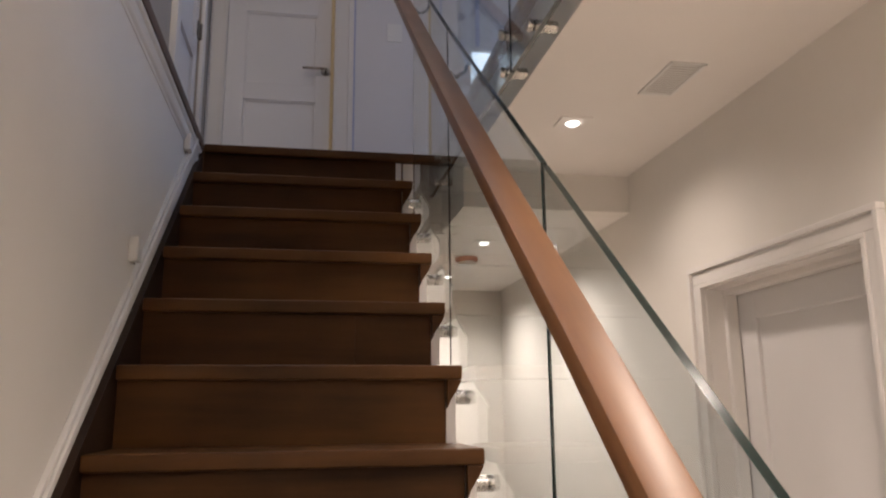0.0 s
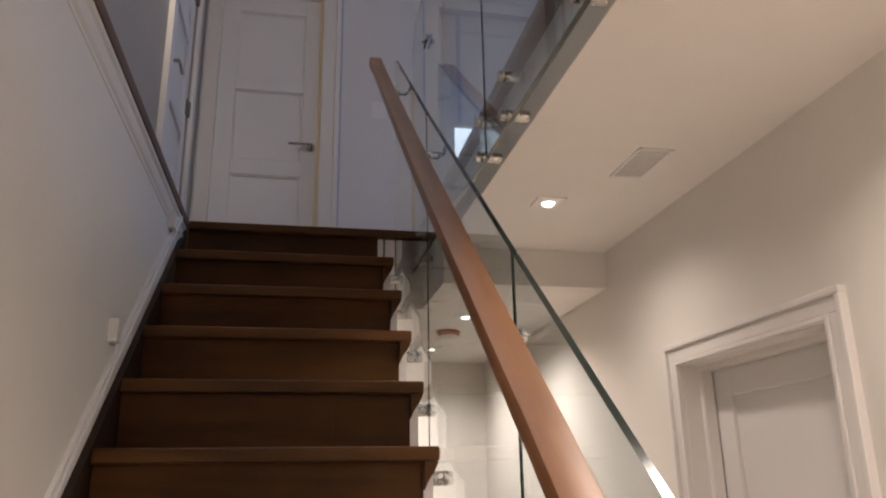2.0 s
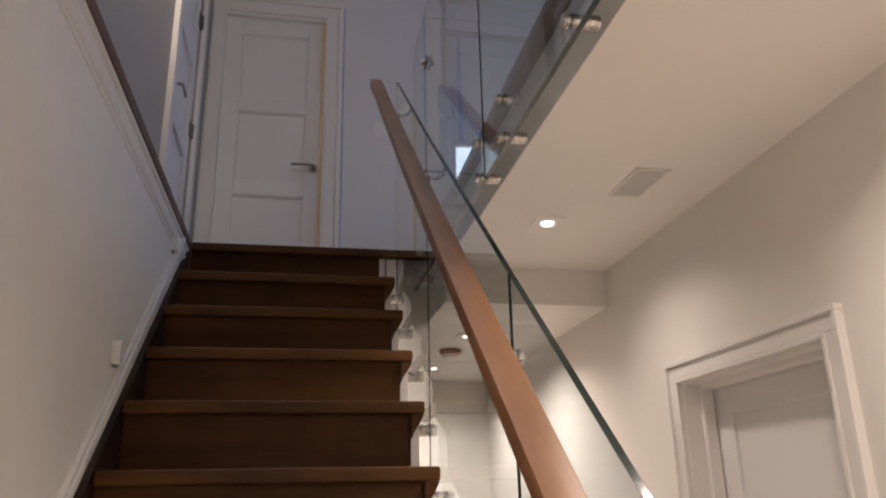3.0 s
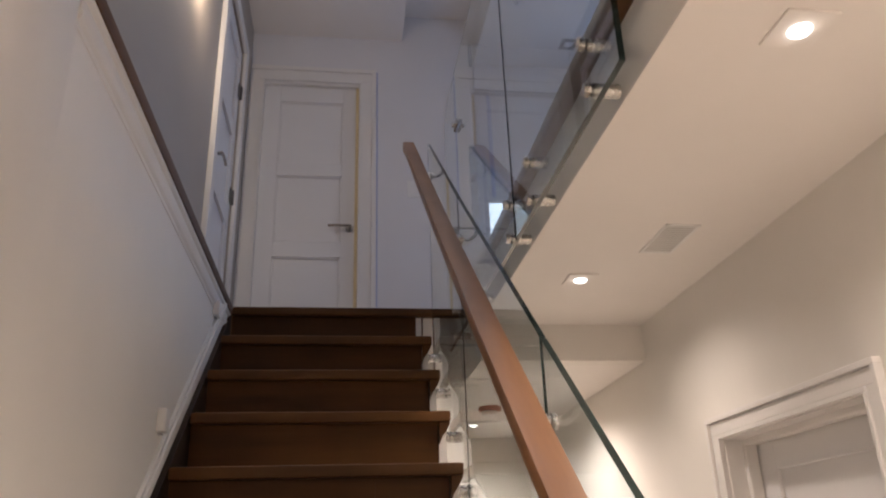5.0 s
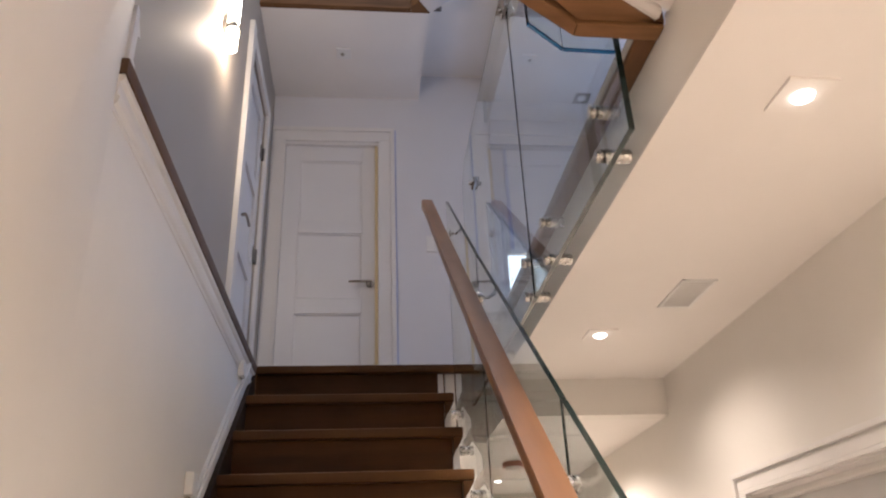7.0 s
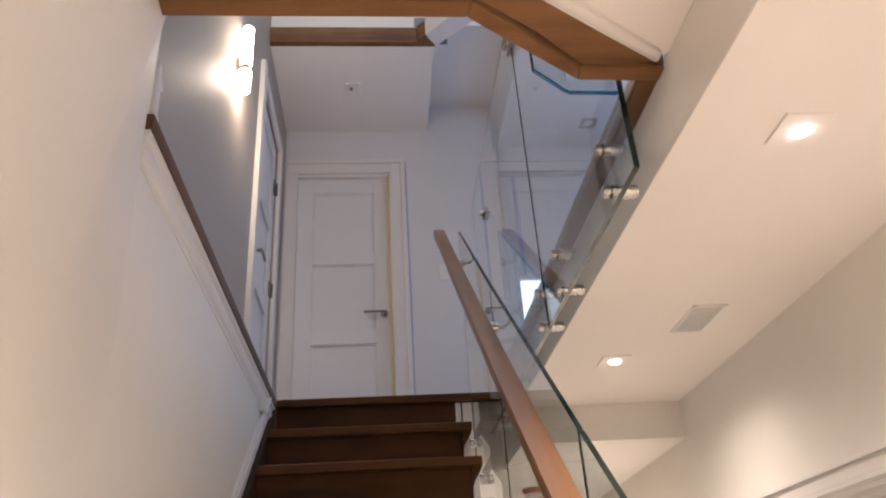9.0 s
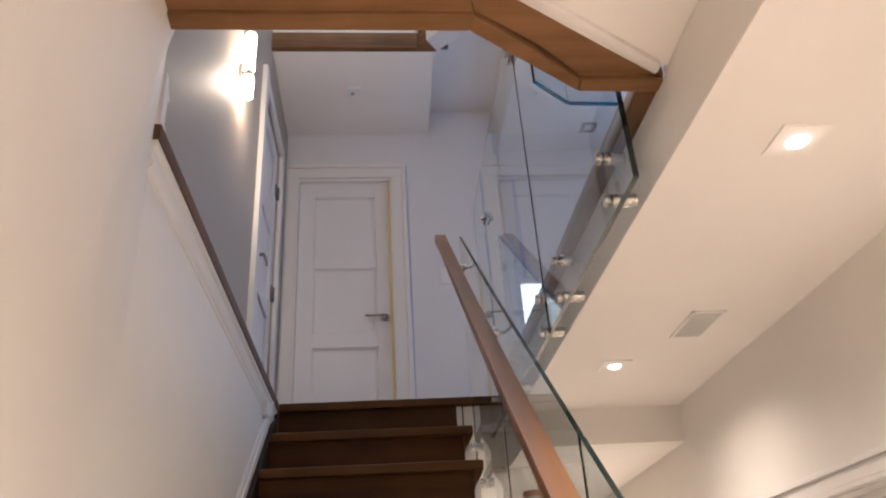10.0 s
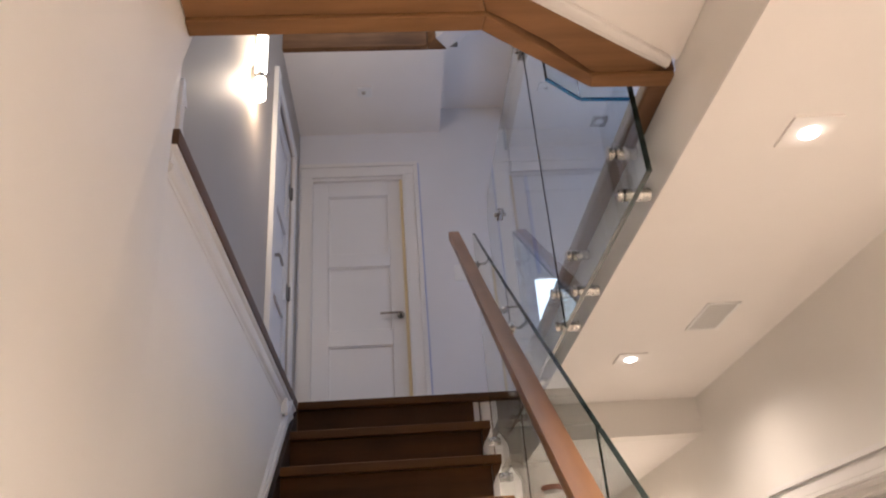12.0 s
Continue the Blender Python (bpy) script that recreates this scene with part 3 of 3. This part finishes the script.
box(bm, LEDGE, LEDGE + 0.020, 0.935, 1.02, U, 5.095, 0.003)
box(bm, LEDGE, LEDGE + 0.020, 0.2175, 0.9345, 5.015, 5.095, 0.003)
part("casing", bm, TRIM, d2)
lever(d2, (LEDGE - 0.010, 0.29, 3.935), (0, 1, 0), (1, 0, 0), 0.12)
for z in (3.28, 4.00, 4.715):
    bm = bmesh.new()
    rod(bm, (LEDGE + 0.002, 0.930, z - 0.045), (LEDGE + 0.002, 0.930, z + 0.045), 0.008, 12)
    box(bm, LEDGE - 0.012, LEDGE - 0.004, 0.880, 0.930, z - 0.045, z + 0.045)
    part("hinge", bm, HINGE, d2, "dark steel hinge", True)

# recessed door of the lower hall
d3 = thing("door_3", (RIGHT, (DY0 + DY1) / 2, LOW), "white painted panel door set deep in its frame", "door", "", "structure")
DX = RIGHT + 0.098
boards = leaf_with_panels(DY0 + 0.004, DY1 - 0.004, LOW + 0.01, DTOP - 0.02, [(LOW + 0.01, LOW + 0.22), (1.45, 1.56), (2.235, DTOP - 0.02)], 0.095)
bm = bmesh.new()
for y0, y1, z0, z1, proud in boards:
    if proud:
        box(bm, DX, DX + 0.036, y0, y1, z0, z1, 0.002, 1)
part("leaf_frame", bm, DOOR, d3)
for y0, y1, z0, z1, proud in boards:
    if not proud:
        bm = bmesh.new()
        box(bm, DX + 0.012, DX + 0.030, y0, y1, z0, z1)
        part("panel", bm, DOOR, d3)
bm = bmesh.new()
for y0, y1, z0, z1 in [(DY0, DY0 + 0.003, LOW, DTOP), (DY1 - 0.003, DY1, LOW, DTOP), (DY0, DY1, DTOP - 0.004, DTOP)]:
    box(bm, RIGHT + 0.002, RIGHT + 0.178, y0, y1, z0, z1)
for y0, y1, z0, z1 in [(DY0, DY0 + 0.018, LOW, DTOP), (DY1 - 0.018, DY1, LOW, DTOP), (DY0 + 0.018, DY1 - 0.018, DTOP - 0.022, DTOP)]:
    box(bm, RIGHT + 0.055, RIGHT + 0.095, y0, y1, z0, z1, 0.003, 1)
part("jamb", bm, TRIM, d3)
bm = bmesh.new()
for a, b, t in ((0.0, 0.012, 0.016), (0.0125, 0.050, 0.012), (0.0505, 0.066, 0.022)):
    box(bm, RIGHT - t, RIGHT, DY1 + a, DY1 + b, LOW, DTOP + a, 0.002)
    box(bm, RIGHT - t, RIGHT, DY0 - b, DY0 - a, LOW, DTOP + a, 0.002)
    box(bm, RIGHT - t, RIGHT, DY0 - b, DY1 + b, DTOP + a + 0.0005, DTOP + b, 0.002)
part("casing", bm, TRIM, d3)

# ---------- fixtures ----------
def downlight(x, y, z):
    d = thing("downlight", (x, y, z), "lit recessed round downlight in a square trimless plate", "downlight", "recessed downlights")
    bm = bmesh.new()
    bmesh.ops.create_uvsphere(bm, u_segments=24, v_segments=12, radius=0.024, matrix=Matrix.Translation((x, y, z - 0.004)) @ Matrix.Diagonal((0.88, 0.88, 0.45, 1)))
    part("lens", bm, LAMP_ON, d, "", True).visible_shadow = False
    bm = bmesh.new()
    box(bm, x - 0.048, x + 0.048, y - 0.048, y + 0.048, z - 0.005, z + 0.004, 0.001, 1)
    part("trim_plate", bm, CEILING, d)
    return d


first = downlight(1.24, -0.918, SOFFIT - 0.004)
# includes fittings for the two added lamps out of view
for lx, ly in DOWNLIGHTS[1:]:
    copy_thing(first, pose(lx, ly, SOFFIT - 0.004))
for lx, ly in [(1.218, 0.174), (1.218, 1.043)]:
    copy_thing(first, pose(lx, ly, 2.706))
# fitting for the added lamp over the stairs' foot, out of view
copy_thing(first, pose(0.45, -3.75, 3.012))
# small lit sconce on the grey wall
ul = thing("wall_sconce", (LEDGE, -0.46, 4.505), "small lit white wall sconce on the grey wall", "wall lamp")
bm = bmesh.new()
box(bm, LEDGE, LEDGE + 0.020, -0.49, -0.43, 4.465, 4.545, 0.003)
part("plate", bm, STEEL, ul)
bm = bmesh.new()
rod(bm, (-0.128, -0.46, 4.36), (-0.128, -0.46, 4.49), 0.027, 24, 0.010)
rod(bm, (-0.128, -0.46, 4.52), (-0.128, -0.46, 4.76), 0.027, 24, 0.010)
part("shade", bm, plain("lit_sconce_glass", (1, 1, 1), 0.4, 0, 9.0, (1.0, 0.88, 0.74)), ul, "lit frosted glass shade", True).visible_shadow = False
bm = bmesh.new()
rod(bm, (-0.128, -0.46, 4.4905), (-0.128, -0.46, 4.5195), 0.022, 20, 0.003)
part("collar", bm, STEEL, ul, "steel collar between the two glass tubes", True)

# air vent in the soffit
v = thing("ceiling_vent", (1.40, -1.25, SOFFIT), "white slatted air vent flush in the soffit", "vent")
VX0, VX1, VY0, VY1, VZ = 1.348, 1.450, -1.358, -1.154, SOFFIT - 0.004
bm = bmesh.new()
for a in ((VX0, VX1, VY0, VY0 + 0.010), (VX0, VX1, VY1 - 0.010, VY1), (VX0, VX0 + 0.010, VY0, VY1), (VX1 - 0.010, VX1, VY0, VY1)):
    box(bm, *a, VZ - 0.004, VZ + 0.002, 0.001, 1)
part("frame", bm, PLASTIC, v)
bm = bmesh.new()
box(bm, VX0 + 0.008, VX1 - 0.008, VY0 + 0.008, VY1 - 0.008, VZ - 0.001, VZ + 0.002)
part("backing", bm, plain("vent_backing", (0.58, 0.55, 0.52), 0.8), v)
for i in range(14):
    y = VY0 + 0.017 + i * 0.0131
    bm = bmesh.new()
    prism(bm, [(y - 0.004, VZ - 0.0035), (y + 0.002, VZ - 0.0035), (y + 0.004, VZ - 0.001), (y - 0.002, VZ - 0.001)], VX0 + 0.008, VX1 - 0.008, "x")
    part("slat", bm, PLASTIC, v)

# step lights low on the stair wall
def step_light(y, z):
    s = thing("step_light", (0.0, y, z), "small white step light on the stair wall", "step light", "step lights")
    bm = bmesh.new()
    box(bm, 0.0, 0.024, y - 0.026, y + 0.026, z - 0.030, z + 0.032, 0.004)
    part("plate", bm, PLASTIC, s)
    bm = bmesh.new()
    box(bm, 0.002, 0.012, y - 0.010, y + 0.010, z - 0.036, z - 0.028, 0.001)
    part("louvre", bm, STEEL, s)
    return s


one = step_light(-1.016, 2.387)
copy_thing(one, pose(0.0, -0.326, 2.922))

sw = thing("light_switch", (0.927, BACK, 4.262), "white double light switch plate", "switch")
bm = bmesh.new()
box(bm, 0.882, 0.974, BACK - 0.007, BACK, 4.206, 4.326, 0.003)
part("plate", bm, PLASTIC, sw)
for x in (0.906, 0.950):
    bm = bmesh.new()
    box(bm, x - 0.016, x + 0.016, BACK - 0.010, BACK - 0.006, 4.233, 4.299, 0.002)
    part("rocker", bm, PLASTIC, sw)

sm = thing("ceiling_sensor", (0.327, 0.79, CEIL), "small square white ceiling sensor", "sensor")
bm = bmesh.new()
box(bm, 0.280, 0.376, 0.740, 0.836, CEIL - 0.016, CEIL, 0.003)
part("plate", bm, PLASTIC, sm)
bm = bmesh.new()
rod(bm, (0.320, 0.787, CEIL - 0.022), (0.320, 0.787, CEIL - 0.016), 0.014, 16)
part("sensor_eye", bm, STEEL, sm)

al = thing("smoke_alarm", (1.212, 0.525, 2.706), "round ceiling alarm with a red rim", "alarm")
bm = bmesh.new()
rod(bm, (1.212, 0.525, 2.684), (1.212, 0.525, 2.706), 0.055, 32, 0.004)
part("rim", bm, RED, al, "red rim", True)
bm = bmesh.new()
rod(bm, (1.212, 0.525, 2.664), (1.212, 0.525, 2.684), 0.042, 32, 0.005)
part("body", bm, PLASTIC, al, "", True)

hl = thing("hall_downlight", (2.066, 1.205, CEIL), "unlit square downlight in the upper hall ceiling", "downlight")
bm = bmesh.new()
for a in ((-0.06, 0.06, -0.06, -0.03), (-0.06, 0.06, 0.03, 0.06), (-0.06, -0.03, -0.03, 0.03), (0.03, 0.06, -0.03, 0.03)):
    box(bm, 2.066 + a[0], 2.066 + a[1], 1.205 + a[2], 1.205 + a[3], CEIL - 0.006, CEIL + 0.001)
part("plate", bm, STEEL, hl)
bm = bmesh.new()
box(bm, 2.036, 2.096, 1.175, 1.235, CEIL - 0.003, CEIL + 0.001)
part("lens", bm, PLASTIC, hl)

# bright window in the end wall of the upper hall
w1 = thing("window_1", (1.654, FARY, 3.6), "bright daylit window in the upper hall's end wall", "window", "", "structure")
bm = bmesh.new()
for x0, x1, z0, z1 in [(1.478, 1.488, 3.6, 4.34), (1.82, 1.83, 3.6, 4.34), (1.488, 1.82, 3.6, 3.615), (1.488, 1.82, 4.33, 4.34)]:
    box(bm, x0, x1, FARY + 0.01, FARY + 0.09, z0, z1)
part("window_frame", bm, TRIM, w1)
bm = bmesh.new()
box(bm, 1.488, 1.82, FARY + 0.03, FARY + 0.036, 3.615, 4.33)
part("pane", bm, PANE_LIT, w1)
# added strip; its blue stands in for light along a frame's edge
te = bmesh.new()
box(te, 1.512, 1.540, FARY - 0.010, FARY, 4.36, 5.20, 0.002)
tagged(solid("far_wall_lit_edge", te, paint("blue_edge_paint", (0.40, 0.46, 0.70), 0.6)), "blue strip standing in for a blue-lit edge on the end wall", "trim", "", "structure")
hd = bmesh.new()
box(hd, 1.421, 3.4, FARY - 0.05, FARY, 5.22, CEIL)
tagged(solid("bulkhead_upper", hd, UPPER), "white bulkhead at the end of the upper hall", "bulkhead", "", "structure")

# out of view: window added as the source of the bluish side light
w2 = thing("window_2", (3.45, -0.2, 3.65), "unseen side window added for the upper hall's bluish daylight", "window", "", "structure")
bm = bmesh.new()
for y0, y1, z0, z1 in [(-0.8, -0.76, 3.65, 4.50), (0.36, 0.4, 3.65, 4.50), (-0.76, 0.36, 3.65, 3.69), (-0.76, 0.36, 4.46, 4.50), (-0.22, -0.18, 3.69, 4.46)]:
    box(bm, 3.41, 3.47, y0, y1, z0, z1)
part("window_frame", bm, TRIM, w2)
for y0, y1 in [(-0.76, -0.22), (-0.18, 0.36)]:
    bm = bmesh.new()
    box(bm, 3.44, 3.446, y0, y1, 3.69, 4.46)
    part("pane", bm, PANE_LIT, w2)

tg = thing("third_floor_glass", (0.93, 0.3, CEIL), "clear glass guard panel of the floor above", "glass panel")
bm = bmesh.new()
prism(bm, [(0.905, 0.375), (1.27, -0.01), (1.279, -0.002), (0.914, 0.383)], CEIL + 0.03, 6.40, "z")
part("pane", bm, GLASS, tg).visible_shadow = False
for x, y in [(0.912, 0.372), (1.15, 0.122)]:
    bm = bmesh.new()
    box(bm, x - 0.03, x + 0.03, y - 0.014, y + 0.014, CEIL + 0.004, CEIL + 0.04, 0.004)
    part("clamp", bm, HINGE, tg, "dark steel clamp")
